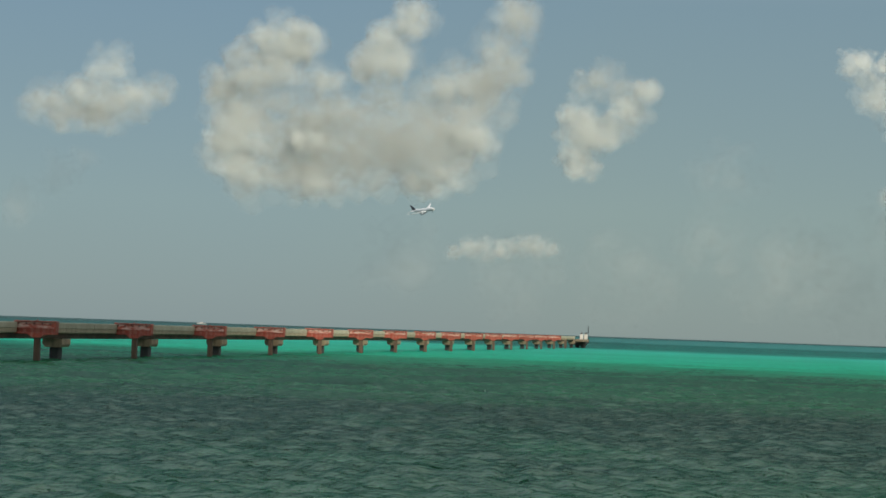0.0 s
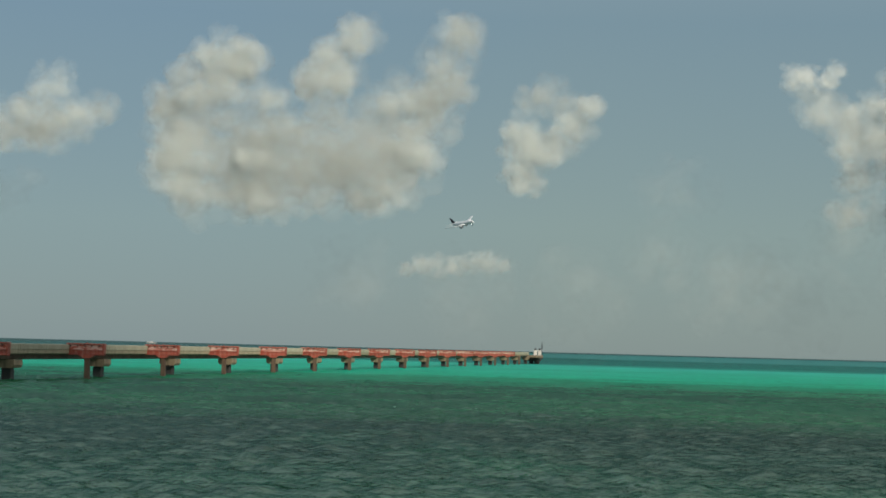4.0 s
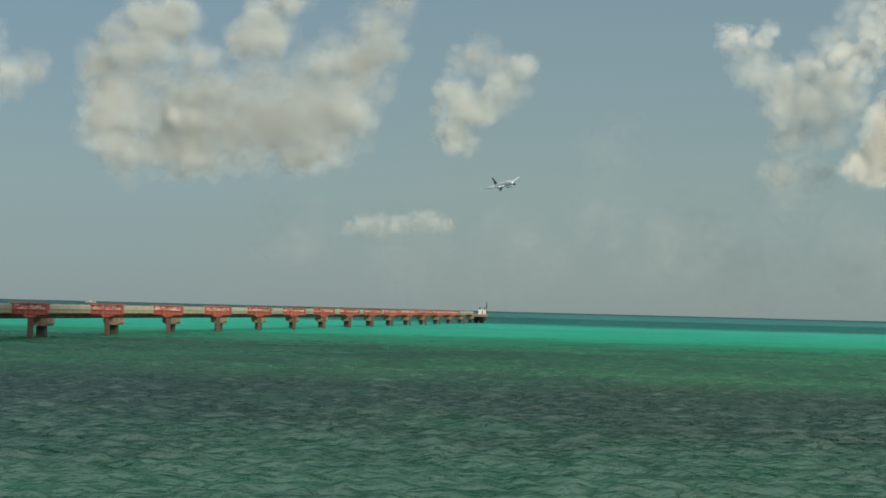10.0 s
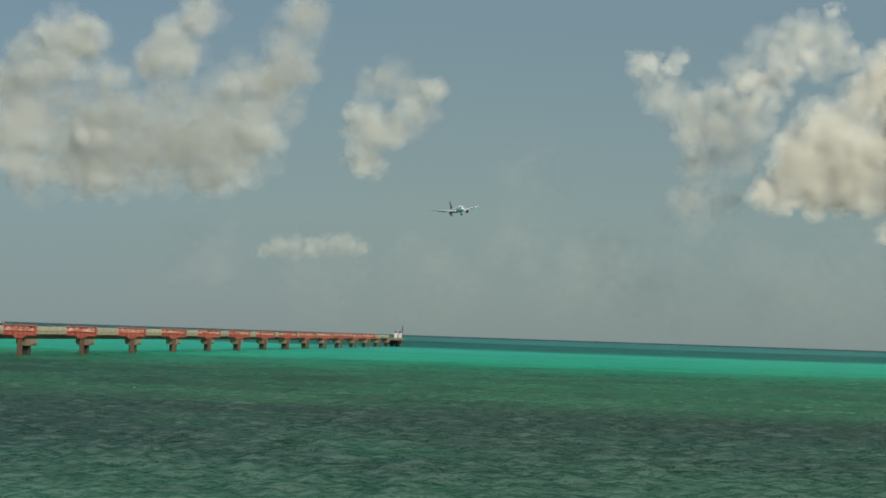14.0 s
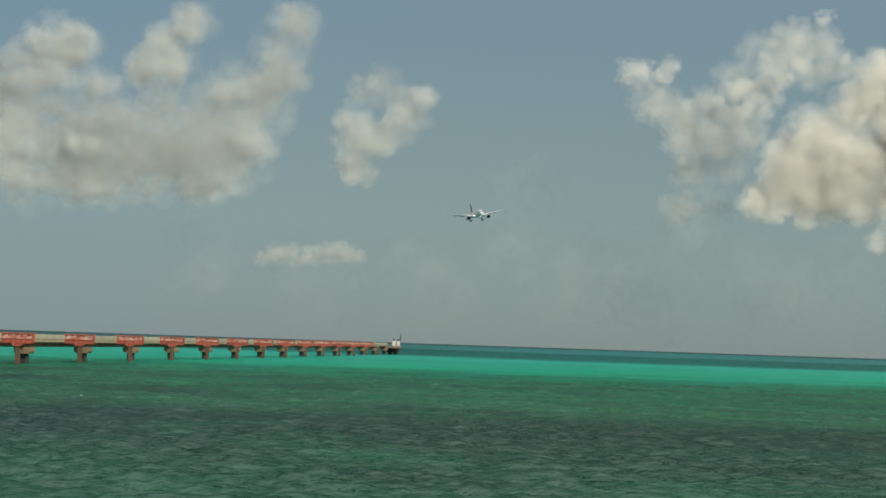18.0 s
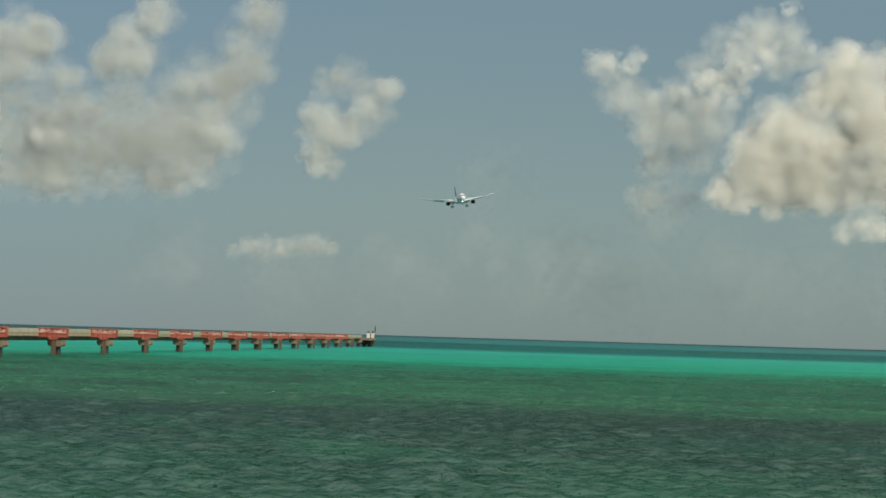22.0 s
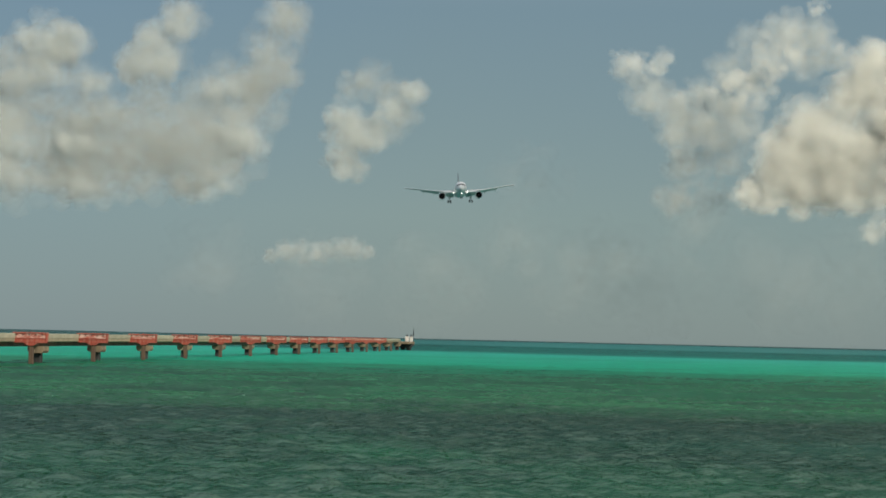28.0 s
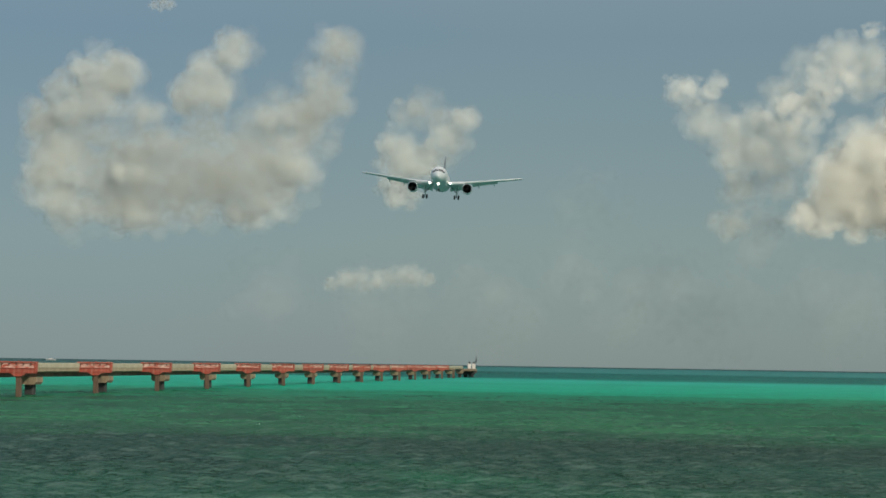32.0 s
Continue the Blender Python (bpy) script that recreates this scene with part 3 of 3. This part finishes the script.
    for dx in (-0.28, 0.28):
        wheel = rings([[(dx + a_, 17.5 + r * math.cos(2 * math.pi * k / 16), -4.4 + r * math.sin(2 * math.pi * k / 16)) for k in range(16)] for a_, r in ((-0.13, 0.2), (-0.13, 0.40), (-0.08, 0.46), (0.08, 0.46), (0.13, 0.40), (0.13, 0.2))])
        part("wheel", wheel, TYRE, ng)
    part("taxi_light", tube((0, 17.75, -2.75), (0, 17.95, -2.75), 0.22, 12), BEAM_LIGHT, ng, "lit white nose gear light")
    for s in (-1, 1):
        part("gear_door", box(s * 0.55 - 0.03, s * 0.55 + 0.03, 16.4, 18.4, -3.2, -2.2), SKIN, ng)
    return tagged(jet, "white twin-engine jet airliner with gear and flaps lowered", "airplane")


jet = build_airliner()


# ---- clouds ----
def puff_templates(grade):
    shapes = []
    for k in range(8):
        bm = bmesh.new()
        bmesh.ops.create_icosphere(bm, subdivisions=grade, radius=1.0)
        co = []
        for v in bm.verts:
            d = v.co.normalized()
            n1 = noise.noise(d * 1.3 + Vector((k * 7.1, 0, 0)))
            n2 = noise.noise(d * 3.1 + Vector((0, k * 5.3, 0)))
            co.append(d * (1 + 0.45 * n1 + 0.28 * n2))
        tri = [[v.index for v in f.verts] for f in bm.faces]
        bm.free()
        shapes.append((np.array(co), np.array(tri)))
    return shapes


PUFFS, LIGHT_PUFFS = puff_templates(2), puff_templates(1)
FAR = 4200.0


def spot(az, el, dist):
    a_, e_ = radians(az), radians(el)
    return np.array([dist * math.sin(a_), dist * math.cos(a_), EYE[2] + dist * math.tan(e_)])


def build_cloud(body, lit, label, dist, seed, stuff, crown=None, many=(40, 34), size=(0.30, 0.68), flat=0.10, ahead=22.0):
    """A cloud of many small smooth puffs: soft lobes of thin vapour make its body, and tighter
    heads billow out on the sunny side; a whiter crown colour stands for the sunlight on them."""
    rng = np.random.default_rng(seed)
    cos, tris, slots, base = [], [], [], 0
    mid = np.mean([[a_, e_] for a_, e_, _ in body], 0)
    origin = spot(mid[0], mid[1], dist)
    for slot, lobes in enumerate((body, lit)):
        for az, el, r in lobes:
            R = dist * math.tan(radians(r)) * (1.0 if slot == 0 else 1.28)
            c = spot(az, el, dist) - origin + np.array([0, rng.uniform(-1, 1) * R * 0.15 - slot * ahead, 0])
            for k in range(many[slot]):
                d = rng.normal(size=3)
                d *= min(1.0, 1.75 / np.linalg.norm(d))
                q = R * (0.62 if slot == 0 else 0.58) * d * np.array([1.05, flat, 0.92])
                # smaller heads towards the rim of a lobe
                pr = R * rng.uniform(*size) * (1.2 - 0.75 * min(1.0, math.hypot(d[0], d[2]) / 2.2))
                shape, tri = (PUFFS if lit else LIGHT_PUFFS)[rng.integers(len(PUFFS))]
                turn = np.array(Euler(rng.uniform(0, 6.28, 3)).to_matrix())
                cos.append(((shape * pr) @ turn.T) * np.array([1.0, 0.3, 0.92]) + c + q)
                tris.append(tri + base)
                slots.append(np.full(len(tri), slot))
                base += len(shape)
    co, tri = np.concatenate(cos), np.concatenate(tris)
    me = bpy.data.meshes.new("cloud")
    me.vertices.add(len(co))
    me.vertices.foreach_set("co", co.ravel())
    me.loops.add(tri.size)
    me.loops.foreach_set("vertex_index", tri.ravel())
    me.polygons.add(len(tri))
    me.polygons.foreach_set("loop_start", np.arange(len(tri)) * 3)
    me.polygons.foreach_set("use_smooth", np.ones(len(tri), bool))
    me.materials.append(stuff)
    me.materials.append(crown or stuff)
    me.polygons.foreach_set("material_index", np.concatenate(slots))
    me.update(calc_edges=True)
    ob = new("cumulus_cloud", me)
    ob.location = origin
    return tagged(ob, label, "cloud", "clouds", "stuff")


MAIN = [(-5.78, 6.34, 0.99), (-4.97, 5.83, 1.08), (-3.72, 6.27, 0.92), (-3.05, 5.35, 1.15), (-4.3, 4.9, 1.05), (-5.38, 4.23, 0.88), (-3.95, 4.13, 0.76), (-3, 4.27, 0.83), (-2.1, 5.55, 1.08), (-1.75, 4.69, 0.99), (-0.79, 4.88, 1.15), (0.16, 5.07, 0.99), (0.62, 5.49, 0.76), (-1.98, 6.82, 0.67), (-1.7, 7.78, 0.76), (-1.01, 8.72, 0.6), (-2.25, 7.47, 0.54), (-6.19, 4.67, 0.67), (-5.98, 5.35, 0.73), (-5.04, 7.56, 0.83), (-4.33, 7.75, 0.73), (-5.66, 7.14, 0.76), (-6.39, 6.6, 0.57), (-0.69, 4.09, 0.51)]
MAIN_ARM = [(-0.52, 6.24, 0.83), (0.42, 6.67, 0.99), (1.04, 7.24, 0.83), (1.49, 8.05, 0.73), (2.11, 8.7, 0.54), (1.86, 8.97, 0.45), (1.23, 6.3, 0.64), (1.68, 7.26, 0.57)]
MAIN_LIT = [(-4.82, 8.15, 0.48), (-5.29, 7.91, 0.27), (-4.1, 7.91, 0.43), (-4.4, 7.59, 0.3), (-4.83, 7.14, 0.37), (-4.51, 6.94, 0.29), (-5.48, 6.8, 0.32), (-5.91, 5.52, 0.48), (-5.58, 5.17, 0.43), (-6.29, 5.06, 0.38), (-6.15, 4.46, 0.41), (-5.7, 4.16, 0.35), (-3.91, 5.11, 0.3), (-4.18, 5.15, 0.19), (-3.5, 6.92, 0.35), (-1.71, 7.97, 0.51), (-2.16, 7.32, 0.45), (-1.57, 7.44, 0.43), (-1.01, 8.67, 0.4), (0.62, 5.49, 0.4), (1.04, 5.23, 0.32), (-0.13, 4.11, 0.38), (-3.63, 3.87, 0.28)]
ARM_LIT = [(1.62, 8.81, 0.45), (-0.22, 6.73, 0.32), (1.18, 7.88, 0.32), (0.49, 6.91, 0.35)]
TOP = [(-3.09, 9.9, 0.21), (-3.34, 9.85, 0.14), (-2.86, 9.87, 0.14), (-3.1, 10.07, 0.19)]
LEFT = [(-11.31, 5.87, 0.57), (-10.65, 5.97, 0.67), (-10.01, 6.1, 0.64), (-10.6, 5.55, 0.45), (-9.53, 5.81, 0.64), (-8.88, 6.03, 0.6), (-8.22, 6.35, 0.48), (-9.75, 5.55, 0.41)]
LEFT_LIT = [(-9.4, 7.13, 0.43), (-9.47, 6.7, 0.45), (-9.16, 6.33, 0.48), (-8.82, 6, 0.43), (-9.85, 6.76, 0.29), (-10.17, 6.2, 0.38)]
MID = [(4.39, 7.1, 0.57), (3.89, 7.01, 0.41), (5.17, 6.76, 0.51), (5.64, 6.82, 0.38), (4.75, 5.77, 0.51), (4.12, 5.6, 0.6), (3.64, 5.87, 0.54), (3.59, 4.87, 0.43), (5.34, 6.18, 0.41), (4.03, 4.67, 0.35)]
MID_LIT = [(3.59, 6.31, 0.35), (3.9, 6.1, 0.27), (3.31, 6.14, 0.21), (3.74, 5.59, 0.38), (4.21, 5.5, 0.37), (4.56, 5.45, 0.24), (4.82, 6.25, 0.3), (4.65, 5.99, 0.24), (5.05, 6.47, 0.21), (5.54, 6.83, 0.29), (3.59, 5.04, 0.3), (3.59, 4.57, 0.22)]
LOW = [(0.73, 2.28, 0.27), (1.21, 2.28, 0.31), (1.72, 2.3, 0.28), (2.13, 2.38, 0.26), (2.57, 2.4, 0.3), (2.98, 2.36, 0.22), (0.35, 2.2, 0.2)]
LOW_LIT = [(0.6, 2.4, 0.19), (0.92, 2.46, 0.19), (1.33, 2.47, 0.19), (1.71, 2.47, 0.14), (2.08, 2.55, 0.14), (2.47, 2.59, 0.21), (2.83, 2.49, 0.14), (1.53, 2.27, 0.16)]
RIGHT = [(11.43, 7.61, 0.45), (12.28, 7.78, 0.32), (11.83, 6.89, 0.53), (12.6, 6.4, 0.6), (13.22, 6.85, 0.53), (14.02, 6.58, 0.6), (14.15, 7.5, 0.57), (14.89, 8.13, 0.67), (15.57, 8.6, 0.6), (14.95, 7.22, 0.51), (16.18, 8.02, 0.67), (16.88, 7.84, 0.41), (16.48, 8.61, 0.51), (13.56, 5.95, 0.57), (14.47, 6.12, 0.51), (12.78, 5.74, 0.48)]
RIGHT_LIT = [(11.17, 7.73, 0.3), (11.59, 7.67, 0.32), (12.34, 7.88, 0.24), (12.02, 7.62, 0.22), (14.32, 7.25, 0.35), (14.8, 6.99, 0.43), (13.85, 7.11, 0.29), (15.12, 8.01, 0.46), (15.7, 8.6, 0.48), (16.95, 8.3, 0.32), (16.43, 9.2, 0.18), (15.9, 7.86, 0.41), (14.41, 6.71, 0.29), (15.41, 7.51, 0.32), (16.62, 9.29, 0.14)]
DROOP = [(12.15, 6.91, 0.57), (12.80, 6.29, 0.72), (13.44, 5.67, 0.76), (14.22, 6.15, 0.76), (12.99, 4.87, 0.57), (12.69, 4.00, 0.48), (13.64, 4.01, 0.54), (14.08, 5.20, 0.64)]
BIG = [(16.76, 5.37, 1.15), (15.87, 4.88, 0.89), (15.07, 4.21, 0.57), (17.7, 4.91, 1.08), (18.61, 5.24, 1.21), (17.09, 4.31, 0.67), (16.32, 4.11, 0.57), (18.02, 4.06, 0.57), (17.84, 6.91, 0.86), (18.58, 6.79, 1.05), (17.83, 7.53, 0.54), (18.28, 7.84, 0.54), (19.02, 7.57, 0.76), (19.09, 4.15, 0.73), (16.43, 6.07, 0.73), (15.69, 5.63, 0.6), (19.66, 6.18, 1.27), (20.15, 4.79, 1.35), (20.4, 7.11, 1.27)]
BIG_LIT = [(16.19, 6.35, 0.45), (16.75, 5.96, 0.64), (17.38, 5.5, 0.64), (17.87, 5.35, 0.6), (16.14, 5.2, 0.57), (15.4, 5.03, 0.45), (16.77, 4.74, 0.7), (17.55, 4.6, 0.57), (15.72, 4.38, 0.48), (14.73, 4.15, 0.33), (15.23, 3.99, 0.32), (17.97, 7.84, 0.45), (17.65, 6.94, 0.48), (18.26, 7.25, 0.54), (18.62, 6.14, 0.38), (17.35, 6.59, 0.35), (18.65, 3.29, 0.32), (18.13, 3.14, 0.27), (19.08, 3.25, 0.29), (18.97, 6.48, 0.64), (19.15, 4.93, 0.64), (19.83, 5.56, 0.95)]
# lobes set out of view so that their shadow falls on water and pier
SHADE = [(144.42, 36.09, 2.2), (143.05, 37.21, 2.5), (145.40, 37.05, 2.3), (141.71, 38.52, 2.8), (144.86, 38.40, 2.6), (143.25, 39.60, 2.8), (140.14, 39.89, 2.8), (145.34, 39.78, 2.6), (141.92, 40.82, 2.8), (138.84, 41.28, 2.6), (143.67, 41.31, 2.6), (141.26, 36.86, 2.2), (138.43, 36.71, 2.2), (135.48, 36.54, 2.03), (139.12, 38.11, 2.37), (135.89, 37.87, 2.2), (139.1, 39.36, 2.2), (143.48, 38.42, 2.2), (143.89, 35.56, 1.44), (142.18, 35.37, 1.44), (140.67, 34.95, 1.35), (139.07, 34.57, 1.18), (139.62, 35.87, 1.35), (144.52, 35.48, 1.27), (142.17, 35.91, 1.35), (143.29, 36.54, 1.35), (143, 35.18, 1.18)]
WISP_A = [(-10.70, 4.06, 0.64), (-10.09, 4.40, 0.40), (-11.88, 3.07, 0.64)]
WISP_B = [(7.95, 4.63, 0.95), (7.51, 2.79, 0.95), (9.29, 1.79, 1.27), (12.73, 3.61, 0.95), (10.07, 2.45, 1.11), (5.16, 1.53, 1.27), (14.65, 1.75, 1.43), (16.97, 1.80, 1.43), (1.98, 1.61, 1.27), (-1.18, 1.99, 1.11), (11.51, 1.53, 1.27), (19.56, 2.00, 1.43)]
# lobes set out of view so that the airliner passes through their shadow
JET_SHADE_A = [(101.6, 48.6, 4.3), (107.0, 48.6, 4.3), (111.6, 48.2, 4.0), (97.0, 48.8, 3.6), (116.0, 47.4, 3.4), (120.6, 46.6, 2.4)]
JET_SHADE_B = [(30.5, 31.6, 2.2), (31.6, 31.9, 2.3), (32.7, 32.2, 2.2)]

# cloud and its drift along X in metres a second
CLOUDS = [
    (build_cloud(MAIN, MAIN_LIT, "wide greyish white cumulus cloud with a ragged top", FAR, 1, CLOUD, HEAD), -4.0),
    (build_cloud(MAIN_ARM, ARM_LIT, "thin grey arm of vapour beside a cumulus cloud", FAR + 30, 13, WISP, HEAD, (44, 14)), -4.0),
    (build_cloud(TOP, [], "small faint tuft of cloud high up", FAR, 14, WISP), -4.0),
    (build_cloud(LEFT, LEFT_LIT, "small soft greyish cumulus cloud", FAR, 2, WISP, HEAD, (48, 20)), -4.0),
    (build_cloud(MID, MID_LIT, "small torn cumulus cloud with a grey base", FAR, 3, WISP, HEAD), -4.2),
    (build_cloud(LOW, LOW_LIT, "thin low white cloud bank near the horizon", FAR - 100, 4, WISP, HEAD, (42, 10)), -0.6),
    (build_cloud(RIGHT, RIGHT_LIT, "pale cumulus cloud with drooping grey veils", FAR, 5, HEAD, BRIGHT, (42, 12)), -3.5),
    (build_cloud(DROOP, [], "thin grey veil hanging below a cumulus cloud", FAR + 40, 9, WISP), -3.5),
    (build_cloud(BIG, BIG_LIT, "large bright cream-coloured cumulus cloud", FAR - 200, 6, BRIGHT, BRIGHT, (40, 34)), -3.5),
    (build_cloud(WISP_A, [], "faint grey wisp of cloud", FAR + 200, 7, FAINT), -2.2),
    (build_cloud(WISP_B, [], "faint grey wisps of low cloud", FAR + 200, 8, FAINT), -1.5),
    # unseen clouds, added to drop shade on the pier, the water and the airliner
    (build_cloud(SHADE, [], "unseen thin grey cumulus cloud overhead behind the shore, added for its shade", 677.0, 10, BRIGHT, None, (110, 0)), -5.0),
    (build_cloud(JET_SHADE_A, [], "unseen grey cumulus cloud overhead beside the shore, added for its shade", 800.0, 11, BRIGHT, None, (60, 0), flat=0.8), 0.0),
    (build_cloud(JET_SHADE_B, [], "unseen grey cumulus cloud high over the sea, added for its shade", 1610.0, 12, BRIGHT, None, (60, 0), flat=0.8), 0.0),
]


# ---- boat ----
def build_boat():
    boat = new("motor_boat")
    hull = rings([[(-w, y, 1.3 + k), (-w * 0.75, y, 0.1), (0, y, -0.4), (w * 0.75, y, 0.1), (w, y, 1.3 + k)] for y, w, k in ((-5.6, 1.6, 0.0), (-1.5, 1.8, 0.05), (2.5, 1.6, 0.25), (4.6, 0.8, 0.5), (5.8, 0.05, 0.7))])
    part("hull", hull, OFFWHITE, boat, "white hull")
    part("cabin", box(-1.2, 1.2, -1.6, 1.8, 1.38, 2.5, 0.2), OFFWHITE, boat)
    part("windscreen", box(-1.0, 1.0, 1.81, 1.86, 1.75, 2.35), GLASS, boat)
    boat.scale = (0.95, 0.95, 0.80)
    return tagged(boat, "small white motor boat under way", "boat")


boat = build_boat()

# ---- movement ----
# seconds, place, heading clockwise from +Y, bank to its right
FLIGHT = [
    (0, -28.4, 2820.5, 168.1, 137.5, 23.5), (1, 4.4, 2757.3, 166.1, 139.5, 23.5), (2, 33.3, 2692.3, 164.8, 141.5, 23.6),
    (3, 59.4, 2626.2, 163.2, 143.5, 23.6), (4, 83.1, 2559.1, 161.1, 145.7, 23.4), (5, 104.3, 2491.2, 158.1, 147.8, 23),
    (6, 123, 2422.6, 154.6, 150, 22.8), (7, 139.1, 2353.4, 150.4, 152.3, 22.5), (8, 152.6, 2283.6, 146, 154.7, 21),
    (9, 163.4, 2213.3, 141.4, 157.3, 19.8), (10, 170.9, 2142.8, 136.4, 160.5, 19), (11, 176.3, 2072.1, 131.5, 164, 18.3),
    (12, 179.6, 2001.2, 126.9, 166.7, 15.5), (13, 181.2, 1930.3, 122.6, 169.3, 9.9), (14, 181.3, 1859.3, 118.6, 172, 7.3),
    (15, 180.2, 1788.4, 115, 173.1, 7.5), (16, 178, 1717.4, 111.6, 174.2, 7.5), (17, 174.8, 1646.5, 107.9, 175.3, 7.4),
    (18, 170.6, 1575.6, 104.4, 176.4, 7.5), (19, 165.5, 1504.8, 101.2, 177.5, 7.6), (20, 159.8, 1434, 98, 178.7, 7.2),
    (21, 153.1, 1363.4, 94.8, 179.8, 6.9), (22, 145.4, 1292.8, 91, 181, 6.5), (23, 136.8, 1222.3, 86.9, 181.7, 5.9),
    (24, 127.4, 1151.9, 82.9, 182.3, 5.4), (25, 117.1, 1081.7, 79.1, 183, 4.8), (26, 105.9, 1011.6, 74.7, 183.3, 4.3),
    (27, 94.2, 941.5, 70.7, 183.7, 3.7), (28, 81.9, 871.6, 67, 184, 3.2), (29, 69.5, 801.6, 64.7, 184.6, 1),
    (30, 57.1, 731.7, 61.9, 185.2, -1.2), (31, 44, 661.9, 59.9, 185.3, -1.4), (32, 32, 592.1, 56.8, 185.4, -1.7)]


def motions():
    for ob in (sea, foam):
        walk(ob, [(0, pose(0, 0, 0)), (32, pose(-20, -14, 0))])
    # the nose stands higher in the turn than on the straight approach
    walk(jet, [(t, pose(x, y, z, float(np.interp(t, (0, 6, 12, 17), (4.5, 3.8, 2.4, 0.3))), b, -h)) for t, x, y, z, h, b in FLIGHT])
    for cloud, drift in CLOUDS:
        p = cloud.location.copy()
        walk(cloud, [(0, Matrix.Translation(p)), (32, Matrix.Translation(p + Vector((drift * 32, 0, 0))))])
    rows = []
    for t, az in ((0, -6.69), (6, -6.81), (9, -6.87), (32, -7.67)):
        a_ = radians(az)
        rows.append((t, pose(2300 * math.sin(a_), 2300 * math.cos(a_), 0, 0, 0, 80)))
    walk(boat, rows)


motions()
